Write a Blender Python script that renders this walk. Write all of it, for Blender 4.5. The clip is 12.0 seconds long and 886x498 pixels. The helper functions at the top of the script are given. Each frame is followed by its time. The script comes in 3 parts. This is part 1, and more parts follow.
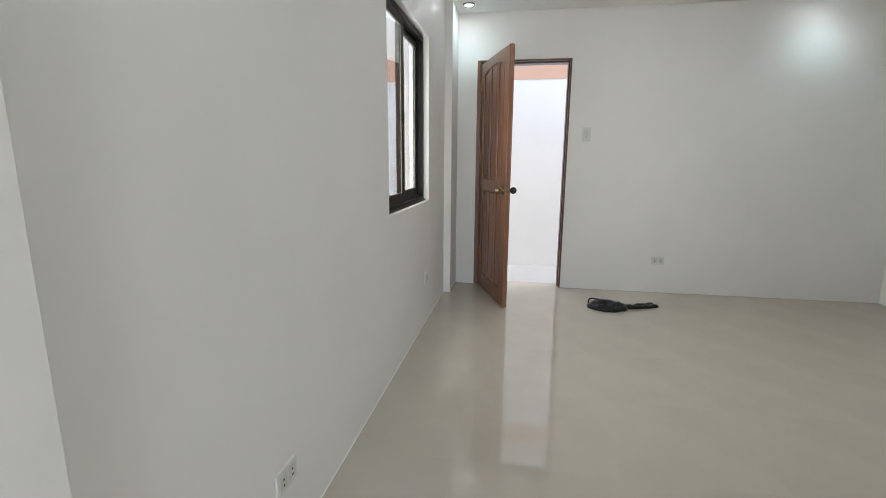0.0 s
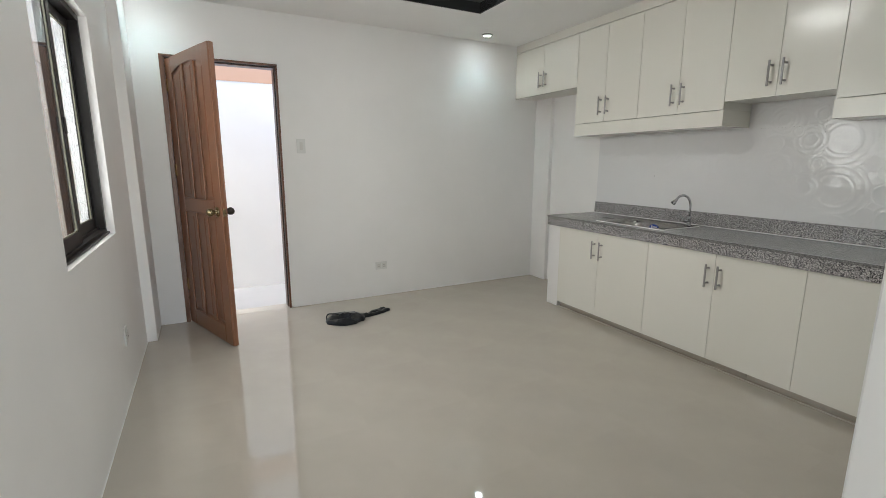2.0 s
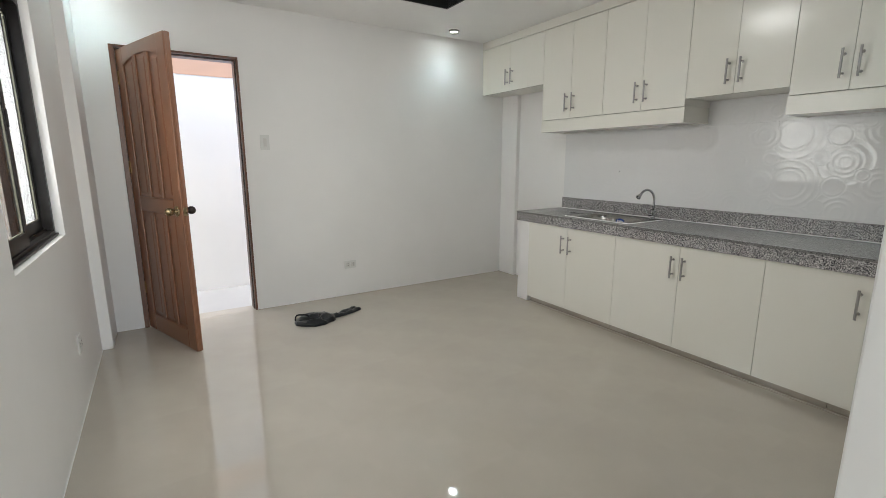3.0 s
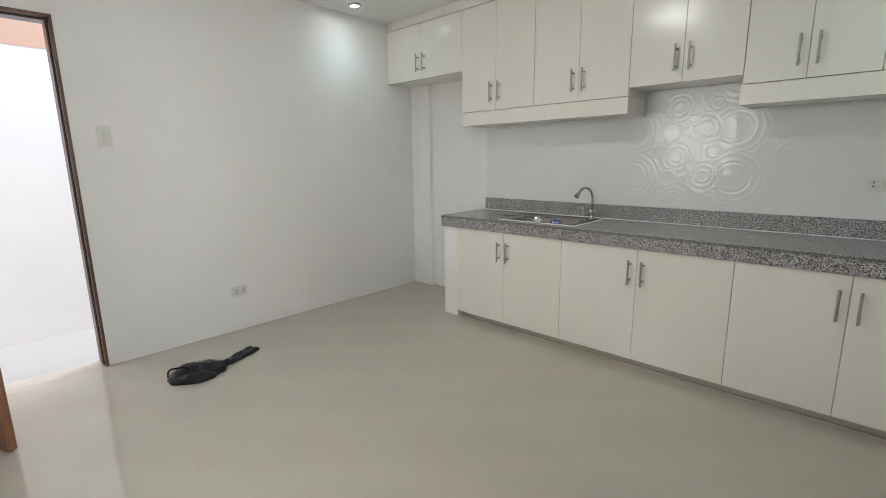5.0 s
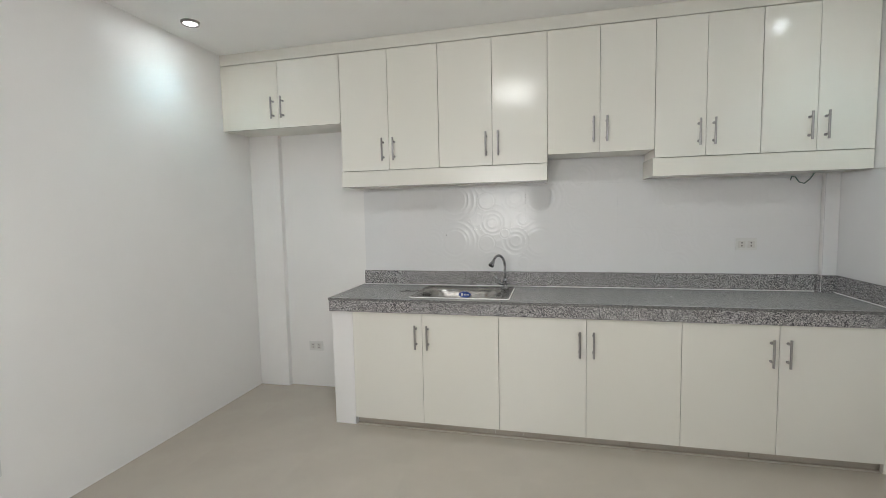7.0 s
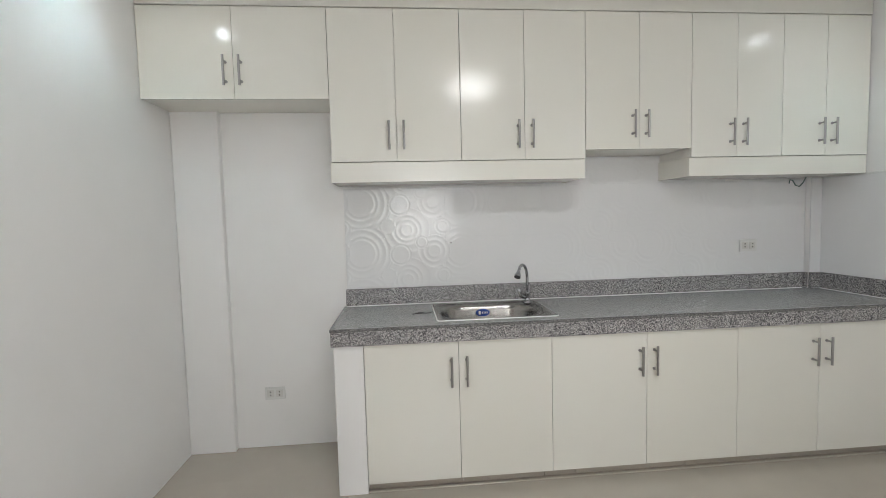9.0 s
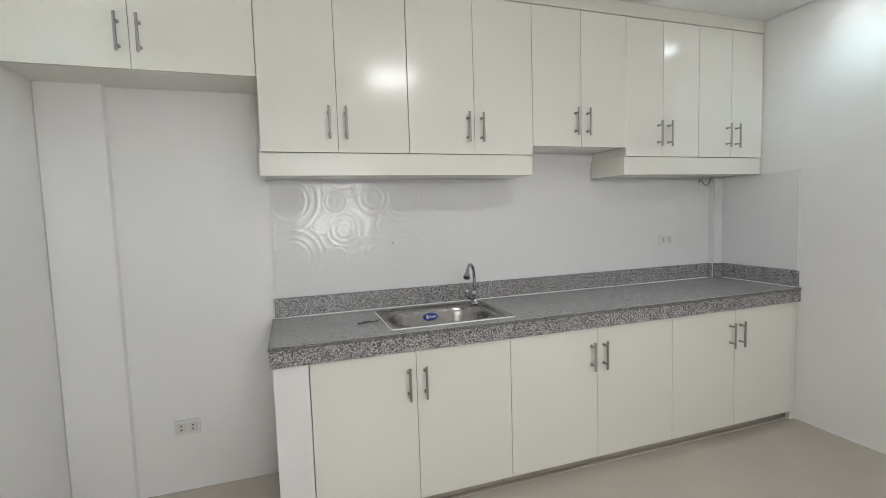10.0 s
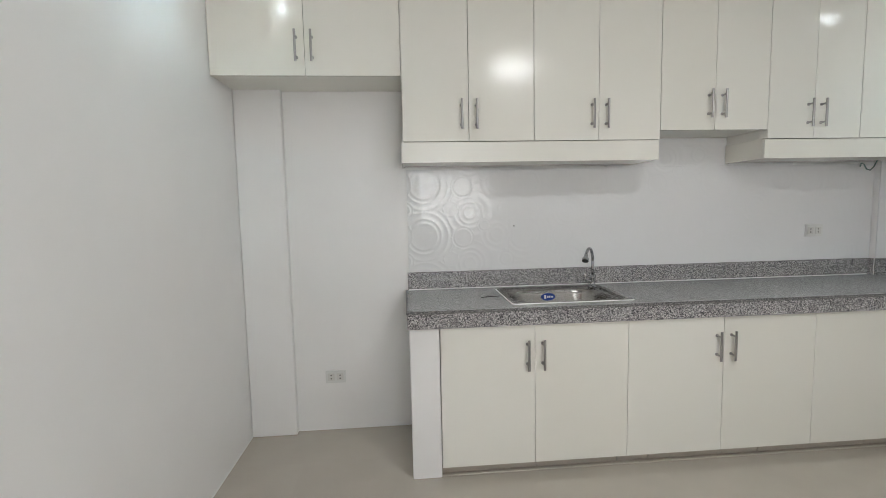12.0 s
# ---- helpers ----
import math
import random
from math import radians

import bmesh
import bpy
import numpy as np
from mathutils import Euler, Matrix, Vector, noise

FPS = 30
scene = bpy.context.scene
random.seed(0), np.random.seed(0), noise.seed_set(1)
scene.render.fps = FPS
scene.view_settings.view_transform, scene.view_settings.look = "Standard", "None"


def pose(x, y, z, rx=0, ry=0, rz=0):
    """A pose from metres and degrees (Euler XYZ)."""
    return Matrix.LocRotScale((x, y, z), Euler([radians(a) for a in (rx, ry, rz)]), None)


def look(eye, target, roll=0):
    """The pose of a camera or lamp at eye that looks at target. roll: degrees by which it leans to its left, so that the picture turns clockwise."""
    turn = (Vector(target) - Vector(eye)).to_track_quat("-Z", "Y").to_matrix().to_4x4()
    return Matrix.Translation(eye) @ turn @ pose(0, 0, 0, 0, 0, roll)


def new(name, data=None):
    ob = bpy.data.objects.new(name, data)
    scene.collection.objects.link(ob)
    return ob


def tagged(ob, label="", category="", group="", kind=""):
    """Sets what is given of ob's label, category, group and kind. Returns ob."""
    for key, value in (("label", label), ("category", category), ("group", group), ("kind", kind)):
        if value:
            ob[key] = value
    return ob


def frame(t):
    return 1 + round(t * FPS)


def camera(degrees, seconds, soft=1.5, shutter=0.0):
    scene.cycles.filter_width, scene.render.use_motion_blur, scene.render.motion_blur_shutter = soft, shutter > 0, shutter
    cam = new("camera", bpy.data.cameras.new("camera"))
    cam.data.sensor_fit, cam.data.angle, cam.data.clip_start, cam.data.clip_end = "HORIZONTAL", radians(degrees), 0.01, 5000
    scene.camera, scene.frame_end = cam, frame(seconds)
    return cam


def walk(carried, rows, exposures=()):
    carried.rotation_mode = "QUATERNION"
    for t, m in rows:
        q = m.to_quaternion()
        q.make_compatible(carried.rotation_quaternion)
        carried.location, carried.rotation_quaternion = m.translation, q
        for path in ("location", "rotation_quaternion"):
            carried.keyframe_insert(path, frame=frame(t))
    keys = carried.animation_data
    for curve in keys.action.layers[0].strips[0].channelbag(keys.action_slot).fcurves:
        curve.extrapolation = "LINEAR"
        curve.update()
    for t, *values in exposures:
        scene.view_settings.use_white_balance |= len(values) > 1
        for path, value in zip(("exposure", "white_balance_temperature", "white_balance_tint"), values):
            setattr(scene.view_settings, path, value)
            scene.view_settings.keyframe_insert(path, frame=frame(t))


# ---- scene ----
cam = camera(88.5, 12.0, soft=0.8)
PATH = [
    (0, (0.232, 0.133, 1.202), (-0.089, 2.07, 0.823), 0.4),
    (0.5, (0.18, 0.234, 1.294), (0.348, 2.186, 0.89), 0.3),
    (1, (0.104, 0.329, 1.317), (0.614, 2.223, 0.924), 0.3),
    (1.5, (0.026, 0.336, 1.33), (0.784, 2.147, 0.949), 0.3),
    (2, (0.032, 0.36, 1.312), (0.941, 2.101, 0.938), 0.1),
    (2.5, (0.027, 0.382, 1.295), (1.019, 2.078, 0.921), -0.1),
    (2.7, (0.001, 0.392, 1.299), (1.019, 2.072, 0.921), -0.1),
    (4.3, (0.052, 0.641, 1.278), (1.181, 2.247, 0.892), -0.5),
    (4.5, (0.139, 0.771, 1.299), (1.325, 2.333, 0.911), -0.6),
    (5, (0.146, 1.076, 1.288), (1.572, 2.423, 0.899), -0.8),
    (5.5, (0.114, 1.408, 1.317), (1.782, 2.458, 0.976), -0.7),
    (6, (0.131, 1.756, 1.347), (1.948, 2.554, 1.101), -0.5),
    (6.5, (0.157, 2.009, 1.368), (2.053, 2.617, 1.177), -0.9),
    (7, (0.206, 2.235, 1.361), (2.144, 2.702, 1.204), -1.2),
    (7.2, (0.234, 2.374, 1.342), (2.184, 2.795, 1.195), -1.2),
    (8.8, (0.6, 3.198, 1.348), (2.594, 3.131, 1.219), -1.6),
    (9, (0.669, 3.273, 1.348), (2.657, 3.098, 1.216), -1.5),
    (9.5, (0.81, 3.399, 1.36), (2.76, 2.979, 1.211), -1.7),
    (10, (0.91, 3.519, 1.357), (2.803, 2.89, 1.202), -1.8),
    (10.5, (0.957, 3.566, 1.35), (2.799, 2.804, 1.182), -1.9),
    (11, (0.942, 3.572, 1.353), (2.768, 2.777, 1.174), -1.9),
    (11.5, (0.856, 3.603, 1.351), (2.745, 2.972, 1.164), -1.6),
    (12, (0.743, 3.627, 1.319), (2.728, 3.465, 1.138), -1.2),
]
EXPOSURES = [(0.0, 2.36, 6430, 8), (2.5, 2.46, 6540, 8), (5.0, 2.52, 6530, 8), (7.0, 2.74, 6460, 9), (9.0, 2.76, 6400, 10), (12.0, 2.73, 6400, 10)]
walk(cam, [(t, look(eye, target, roll)) for t, eye, target, roll in PATH], EXPOSURES)

# ---- world, sun and lamps ----
world = bpy.data.worlds.new("sky")
scene.world = world
world.use_nodes = True
wn = world.node_tree.nodes
sky = wn.new("ShaderNodeTexSky")
sky.sky_type = "NISHITA"
sky.sun_disc = False
sky.sun_elevation = radians(80)
sky.sun_rotation = radians(135)
world.node_tree.links.new(sky.outputs["Color"], wn["Background"].inputs["Color"])
wn["Background"].inputs["Strength"].default_value = 0.138

sun = new("sun", bpy.data.lights.new("sun", "SUN"))
sun.data.energy = 1.5
sun.data.angle = radians(60)
sun.data.color = (1.0, 0.965, 0.91)
sun.matrix_world = look((1.8, 1.2, 12), (0, 0, 0))

COOL = (0.56, 0.92, 1.0)
DOWNLIGHTS = [(-0.25, 4.315), (2.575, 4.315), (2.56, 0.81), (-0.20, 0.85)]
for x, y in DOWNLIGHTS:
    lamp = new("downlight_beam", bpy.data.lights.new("downlight_beam", "SPOT"))
    lamp.data.energy = 2.35
    lamp.data.color = COOL
    lamp.data.spot_size = radians(120)
    lamp.data.spot_blend = 0.9
    lamp.data.shadow_soft_size = 0.016
    lamp.matrix_world = pose(x, y, 2.505)

glow = new("panel_light", bpy.data.lights.new("panel_light", "AREA"))
glow.data.energy = 2.5
glow.data.size = 0.37
glow.data.color = (0.97, 0.975, 0.965)
glow.matrix_world = pose(1.24, 2.60, 2.570)

daylight = new("window_daylight", bpy.data.lights.new("window_daylight", "AREA"))
daylight.data.energy = 3.9
daylight.data.shape = "RECTANGLE"
daylight.data.size, daylight.data.size_y = 1.2, 1.2
daylight.data.color = (1.0, 0.97, 0.955)
daylight.matrix_world = pose(-0.80, 2.945, 1.485, 90, 0, -90)

# added fill lamp, stands in for an assumed, unseen front-room window
hall = new("hall_fill", bpy.data.lights.new("hall_fill", "AREA"))
hall.data.energy = 11.0
hall.data.shape = "RECTANGLE"
hall.data.size, hall.data.size_y = 1.5, 1.2
hall.data.color = (0.985, 0.985, 0.985)
hall.matrix_world = pose(0.45, -2.98, 1.5, 90, 0, 0)


# ---- materials ----
def shader(name, color, rough=0.5, metal=0.0, coat=0.0):
    m = bpy.data.materials.new(name)
    m.use_nodes = True
    b = m.node_tree.nodes["Principled BSDF"]
    b.inputs["Base Color"].default_value = (*color, 1)
    b.inputs["Roughness"].default_value = rough
    b.inputs["Metallic"].default_value = metal
    b.inputs["Coat Weight"].default_value = coat
    return m, m.node_tree.nodes, m.node_tree.links, b


def coords(nodes, links, scale=(1, 1, 1)):
    tc = nodes.new("ShaderNodeTexCoord")
    mp = nodes.new("ShaderNodeMapping")
    mp.inputs["Scale"].default_value = scale
    links.new(tc.outputs["Object"], mp.inputs["Vector"])
    return mp.outputs["Vector"]


def noise_tex(nodes, links, vec, scale, detail=4.0, rough=0.55):
    n = nodes.new("ShaderNodeTexNoise")
    n.inputs["Scale"].default_value = scale
    n.inputs["Detail"].default_value = detail
    n.inputs["Roughness"].default_value = rough
    links.new(vec, n.inputs["Vector"])
    return n.outputs["Fac"]


def ramp(nodes, links, fac, stops):
    r = nodes.new("ShaderNodeValToRGB")
    while len(r.color_ramp.elements) < len(stops):
        r.color_ramp.elements.new(0.5)
    for e, (p, c) in zip(r.color_ramp.elements, stops):
        e.position = p
        e.color = (*c, 1)
    links.new(fac, r.inputs["Fac"])
    return r.outputs["Color"]


def bump(nodes, links, b, height, strength, distance):
    n = nodes.new("ShaderNodeBump")
    n.inputs["Strength"].default_value = strength
    n.inputs["Distance"].default_value = distance
    links.new(height, n.inputs["Height"])
    links.new(n.outputs["Normal"], b.inputs["Normal"])
    return n


def spread(nodes, links, b, fac, lo, hi):
    r = nodes.new("ShaderNodeMapRange")
    r.inputs["To Min"].default_value = lo
    r.inputs["To Max"].default_value = hi
    links.new(fac, r.inputs["Value"])
    links.new(r.outputs["Result"], b.inputs["Roughness"])


def paint(name, color, rough=0.4, wave=0.5):
    """Rolled wall paint: fine orange peel, uneven trowel waves, faint blotches."""
    m, n, l, b = shader(name, color, rough)
    v = coords(n, l)
    blot = noise_tex(n, l, v, 1.7, 3)
    dark = tuple(c * 0.965 for c in color)
    l.new(ramp(n, l, blot, [(0.35, dark), (0.65, color)]), b.inputs["Base Color"])
    spread(n, l, b, noise_tex(n, l, v, 5, 3), rough - 0.06, rough + 0.1)
    fine = bump(n, l, b, noise_tex(n, l, v, 260, 2), 0.12, 0.001)
    broad = n.new("ShaderNodeBump")
    broad.inputs["Strength"].default_value = wave
    broad.inputs["Distance"].default_value = 0.004
    l.new(noise_tex(n, l, v, 3.2, 2), broad.inputs["Height"])
    l.new(broad.outputs["Normal"], fine.inputs["Normal"])
    return m


WALL = paint("white_wall_paint", (0.86, 0.85, 0.835), 0.36)
CEIL = paint("white_ceiling_paint", (0.88, 0.875, 0.86), 0.6)
OUT_WHITE = paint("white_yard_paint", (0.82, 0.80, 0.765), 0.6)
OUT_CREAM = paint("cream_yard_paint", (0.66, 0.57, 0.47), 0.65)
OUT_PEACH = paint("peach_yard_paint", (0.64, 0.39, 0.26), 0.65)
PAVING = paint("pale_yard_screed", (0.38, 0.375, 0.37), 0.5)
CAULK, *_ = shader("white_caulk", (0.85, 0.85, 0.83), 0.5)


def lacquer(name, color, rough):
    m, n, l, b = shader(name, color, rough)
    v = coords(n, l)
    info = n.new("ShaderNodeObjectInfo")
    mix = n.new("ShaderNodeMix")
    mix.data_type = "RGBA"
    mix.inputs[6].default_value = (*color, 1)
    mix.inputs[7].default_value = (color[0] * 0.975, color[1] * 0.97, color[2] * 0.955, 1)
    l.new(info.outputs["Random"], mix.inputs[0])
    l.new(mix.outputs[2], b.inputs["Base Color"])
    spread(n, l, b, noise_tex(n, l, v, 4, 3), rough - 0.03, rough + 0.05)
    bump(n, l, b, noise_tex(n, l, coords(n, l, (1, 1, 0.5)), 55, 3), 0.10, 0.0012)
    return m


CABINET = lacquer("cream_lacquered_board", (0.81, 0.795, 0.73), 0.17)
CARCASS = lacquer("cream_cabinet_carcass", (0.76, 0.745, 0.69), 0.3)


def floor_tile():
    m, n, l, b = shader("polished_beige_porcelain", (0.5, 0.47, 0.42), 0.06)
    v = coords(n, l)
    cloud = noise_tex(n, l, v, 3.0, 6, 0.6)
    fleck = noise_tex(n, l, v, 190, 3, 0.7)
    b.inputs["IOR"].default_value = 1.62
    base = ramp(n, l, cloud, [(0.3, (0.478, 0.434, 0.371)), (0.7, (0.524, 0.477, 0.409))])
    mix = n.new("ShaderNodeMix")
    mix.data_type = "RGBA"
    mix.blend_type = "MULTIPLY"
    mix.inputs[0].default_value = 0.35
    l.new(base, mix.inputs[6])
    l.new(ramp(n, l, fleck, [(0.35, (0.8, 0.8, 0.8)), (0.6, (1, 1, 1))]), mix.inputs[7])
    l.new(mix.outputs[2], b.inputs["Base Color"])
    spread(n, l, b, noise_tex(n, l, v, 2.2, 4), 0.02, 0.07)
    bump(n, l, b, noise_tex(n, l, v, 7, 2), 0.05, 0.001)
    return m


TILE = floor_tile()
GROUT, *_ = shader("beige_grout", (0.49, 0.448, 0.384), 0.3)


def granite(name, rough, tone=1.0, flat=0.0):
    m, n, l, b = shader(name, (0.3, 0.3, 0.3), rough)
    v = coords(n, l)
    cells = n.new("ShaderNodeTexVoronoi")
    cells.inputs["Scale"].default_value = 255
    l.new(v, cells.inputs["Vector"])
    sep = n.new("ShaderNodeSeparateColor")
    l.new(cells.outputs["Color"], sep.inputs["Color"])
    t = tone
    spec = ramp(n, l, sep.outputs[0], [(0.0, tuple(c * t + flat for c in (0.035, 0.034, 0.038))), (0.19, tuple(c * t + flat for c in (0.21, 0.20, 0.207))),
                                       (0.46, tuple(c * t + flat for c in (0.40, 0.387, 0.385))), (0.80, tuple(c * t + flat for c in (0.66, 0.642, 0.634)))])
    spec.node.color_ramp.interpolation = "CONSTANT"
    cloud = ramp(n, l, noise_tex(n, l, v, 60, 4, 0.7), [(0.35, (0.75, 0.75, 0.76)), (0.65, (1, 1, 1))])
    mix = n.new("ShaderNodeMix")
    mix.data_type = "RGBA"
    mix.blend_type = "MULTIPLY"
    mix.inputs[0].default_value = 0.8
    l.new(spec, mix.inputs[6])
    l.new(cloud, mix.inputs[7])
    l.new(mix.outputs[2], b.inputs["Base Color"])
    spread(n, l, b, noise_tex(n, l, v, 6, 4), rough - 0.05, rough + 0.12)
    bump(n, l, b, noise_tex(n, l, v, 130, 2), 0.08, 0.0008)
    return m


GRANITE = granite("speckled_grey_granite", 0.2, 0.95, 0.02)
# top copy: dust and glancing sheen put into a paler, flatter speckle
GRANITE_TOP = granite("dusty_sheen_granite_top", 0.2, 0.5, 0.235)
# same speckle in a darker tone for the nosing
GRANITE_NOSE = granite("dark_granite_nosing", 0.3, 0.42, 0.05)
EDGE_DARK, *_ = shader("dark_granite_bevel", (0.10, 0.095, 0.09), 0.4)
SPLASH, _n, _l, _b = shader("white_embossed_ceramic", (0.80, 0.80, 0.80), 0.07)
spread(_n, _l, _b, noise_tex(_n, _l, coords(_n, _l), 5, 3), 0.02, 0.045)
_b.inputs["IOR"].default_value = 1.5


def metal(name, color, rough, stretch):
    m, n, l, b = shader(name, color, rough, 1.0)
    v = coords(n, l, stretch)
    f = noise_tex(n, l, v, 40, 5, 0.7)
    spread(n, l, b, f, rough - 0.06, rough + 0.1)
    bump(n, l, b, f, 0.06, 0.0006)
    return m


STEEL = metal("brushed_stainless", (0.33, 0.32, 0.305), 0.24, (1, 8, 8))
NICKEL = metal("brushed_nickel", (0.40, 0.39, 0.375), 0.3, (10, 10, 1))
CHROME = metal("chrome", (0.44, 0.45, 0.47), 0.08, (1, 1, 1))
BRASS = metal("aged_brass", (0.30, 0.24, 0.14), 0.26, (1, 1, 1))
HINGE = metal("bright_brass", (0.50, 0.38, 0.19), 0.28, (1, 1, 1))
DARK_KNOB = metal("dark_bronze", (0.07, 0.06, 0.055), 0.35, (1, 1, 1))
BEAD, *_ = shader("pale_glazing_bead", (0.16, 0.155, 0.11), 0.4)
ALU = lacquer("dark_brown_aluminium", (0.011, 0.009, 0.008), 0.36)
ALU.node_tree.nodes["Principled BSDF"].inputs["Specular IOR Level"].default_value = 0.22


def wood(name, dark, light, rough):
    m, n, l, b = shader(name, light, rough)
    v = coords(n, l, (14, 14, 0.9))
    g = noise_tex(n, l, v, 2.2, 4, 0.5)
    fine = noise_tex(n, l, coords(n, l, (90, 90, 2.5)), 3, 4, 0.6)
    col = ramp(n, l, g, [(0.28, dark), (0.5, tuple((a + c) / 2 for a, c in zip(dark, light))), (0.72, light)])
    mix = n.new("ShaderNodeMix")
    mix.data_type = "RGBA"
    mix.blend_type = "MULTIPLY"
    mix.inputs[0].default_value = 0.22
    l.new(col, mix.inputs[6])
    l.new(ramp(n, l, fine, [(0.3, (0.72, 0.7, 0.68)), (0.6, (1, 1, 1))]), mix.inputs[7])
    l.new(mix.outputs[2], b.inputs["Base Color"])
    spread(n, l, b, g, rough - 0.03, rough + 0.05)
    bump(n, l, b, fine, 0.05, 0.0004)
    return m


DOOR_WOOD = wood("varnished_mahogany", (0.205, 0.089, 0.045), (0.238, 0.105, 0.053), 0.3)
FRAME_WOOD = wood("dark_varnished_jamb", (0.075, 0.029, 0.016), (0.19, 0.078, 0.040), 0.33)
PLASTIC, *_ = shader("white_plastic", (0.73, 0.73, 0.71), 0.3)
IVORY, *_ = shader("ivory_plastic", (0.66, 0.65, 0.62), 0.3)
SLOT, *_ = shader("dark_slot", (0.03, 0.03, 0.03), 0.6)
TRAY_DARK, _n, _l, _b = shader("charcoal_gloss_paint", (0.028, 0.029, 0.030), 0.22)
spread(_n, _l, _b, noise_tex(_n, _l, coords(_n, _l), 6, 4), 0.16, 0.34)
# paler than the tray sides: the reflected room light is in the base colour
TRAY_GREY, _n, _l, _b = shader("grey_reflection_gloss", (0.11, 0.11, 0.105), 0.2)
spread(_n, _l, _b, noise_tex(_n, _l, coords(_n, _l), 6, 4), 0.14, 0.3)
BAG, _n, _l, _b = shader("black_plastic_film", (0.009, 0.0105, 0.012), 0.3)
bump(_n, _l, _b, noise_tex(_n, _l, coords(_n, _l), 18, 2, 0.5), 0.35, 0.008)
_b.inputs["Specular IOR Level"].default_value = 0.28
BLUE, *_ = shader("blue_sticker", (0.012, 0.055, 0.30), 0.3)
WHITE_INK, *_ = shader("white_ink", (0.8, 0.8, 0.8), 0.4)
WIRE, *_ = shader("grey_green_wire", (0.10, 0.16, 0.15), 0.4)
TWIG, *_ = shader("dark_tie_wire", (0.03, 0.028, 0.026), 0.6)
GLASS, _n, _l, _b = shader("clear_glass", (0.93, 0.96, 0.95), 0.01)
_b.inputs["Transmission Weight"].default_value = 1.0
_b.inputs["IOR"].default_value = 1.45
LED, _n, _l, _b = shader("lit_diffuser", (0.9, 0.95, 1.0), 0.4)
_b.inputs["Emission Color"].default_value = (0.9, 0.98, 1.0, 1)
_b.inputs["Emission Strength"].default_value = 14.0
PANEL, _n, _l, _b = shader("lit_panel", (1.0, 0.98, 0.95), 0.5)
_b.inputs["Emission Color"].default_value = (1.0, 0.97, 0.92, 1)
_b.inputs["Emission Strength"].default_value = 0.08
SOIL, _n, _l, _b = shader("bare_ground", (0.2, 0.17, 0.13), 0.9)
_l.new(ramp(_n, _l, noise_tex(_n, _l, coords(_n, _l), 2, 6), [(0.3, (0.13, 0.11, 0.08)), (0.7, (0.26, 0.22, 0.17))]), _b.inputs["Base Color"])

# ---- mesh helpers ----
HOME = {}


def thing(name, x, y, z, label, category, group="", kind="", turn=0.0):
    """An Empty at the base of a thing."""
    e = new(name)
    e.empty_display_size = 0.05
    m = pose(x, y, z, 0, 0, turn)
    e.matrix_world = m
    HOME[e.name] = m
    return tagged(e, label, category, group, kind)


def part(name, bm, material, parent=None, label="", local=False, smooth=False):
    """Links a bmesh as one mesh object; its points are in the world, or local to the thing."""
    me = bpy.data.meshes.new(name)
    if parent is not None and not local:
        bm.transform(HOME[parent.name].inverted())
    bmesh.ops.recalc_face_normals(bm, faces=bm.faces)
    if smooth:
        for f in bm.faces:
            f.smooth = True
    bm.to_mesh(me)
    bm.free()
    me.materials.append(material)
    ob = new(name, me)
    if parent is not None:
        ob.parent = parent
        HOME[ob.name] = HOME[parent.name]
    if label:
        ob["label"] = label
    return ob


def sharp(ob, degrees=32):
    ob.data.set_sharp_from_angle(angle=radians(degrees))
    return ob


def box(x0, y0, z0, x1, y1, z1, bevel=0.0, segments=2, bm=None):
    b = bmesh.new()
    bmesh.ops.create_cube(b, size=1)
    b.transform(Matrix.LocRotScale(((x0 + x1) / 2, (y0 + y1) / 2, (z0 + z1) / 2), None, (abs(x1 - x0), abs(y1 - y0), abs(z1 - z0))))
    if bevel:
        bmesh.ops.bevel(b, geom=b.edges[:], offset=bevel, segments=segments, affect="EDGES", profile=0.6)
    return merge(bm, b)


def merge(bm, b):
    if bm is None:
        return b
    me = bpy.data.meshes.new("joined")
    b.to_mesh(me)
    b.free()
    bm.from_mesh(me)
    bpy.data.meshes.remove(me)
    return bm


def rod(p, q, r, r2=None, n=16, bm=None):
    p, q = Vector(p), Vector(q)
    b = bmesh.new()
    bmesh.ops.create_cone(b, cap_ends=True, segments=n, radius1=r, radius2=r if r2 is None else r2, depth=(q - p).length)
    b.transform(Matrix.Translation((p + q) / 2) @ (q - p).to_track_quat("Z", "Y").to_matrix().to_4x4())
    return merge(bm, b)


def tube(points, radius, n=12, bm=None):
    """A pipe along points; radius is a number or a list."""
    b = bmesh.new()
    pts = [Vector(p) for p in points]
    rings = []
    up = Vector((0.13, 0.21, 0.97)).normalized()
    for i, p in enumerate(pts):
        d = (pts[min(i + 1, len(pts) - 1)] - pts[max(i - 1, 0)]).normalized()
        s = d.cross(up)
        s = s.normalized() if s.length > 1e-4 else Vector((1, 0, 0))
        u = s.cross(d)
        r = radius[i] if isinstance(radius, (list, tuple)) else radius
        rings.append([b.verts.new(p + (s * math.cos(a) + u * math.sin(a)) * r) for a in (2 * math.pi * k / n for k in range(n))])
    for a, c in zip(rings, rings[1:]):
        for k in range(n):
            b.faces.new((a[k], a[(k + 1) % n], c[(k + 1) % n], c[k]))
    b.faces.new(rings[0])
    b.faces.new(rings[-1])
    return merge(bm, b)


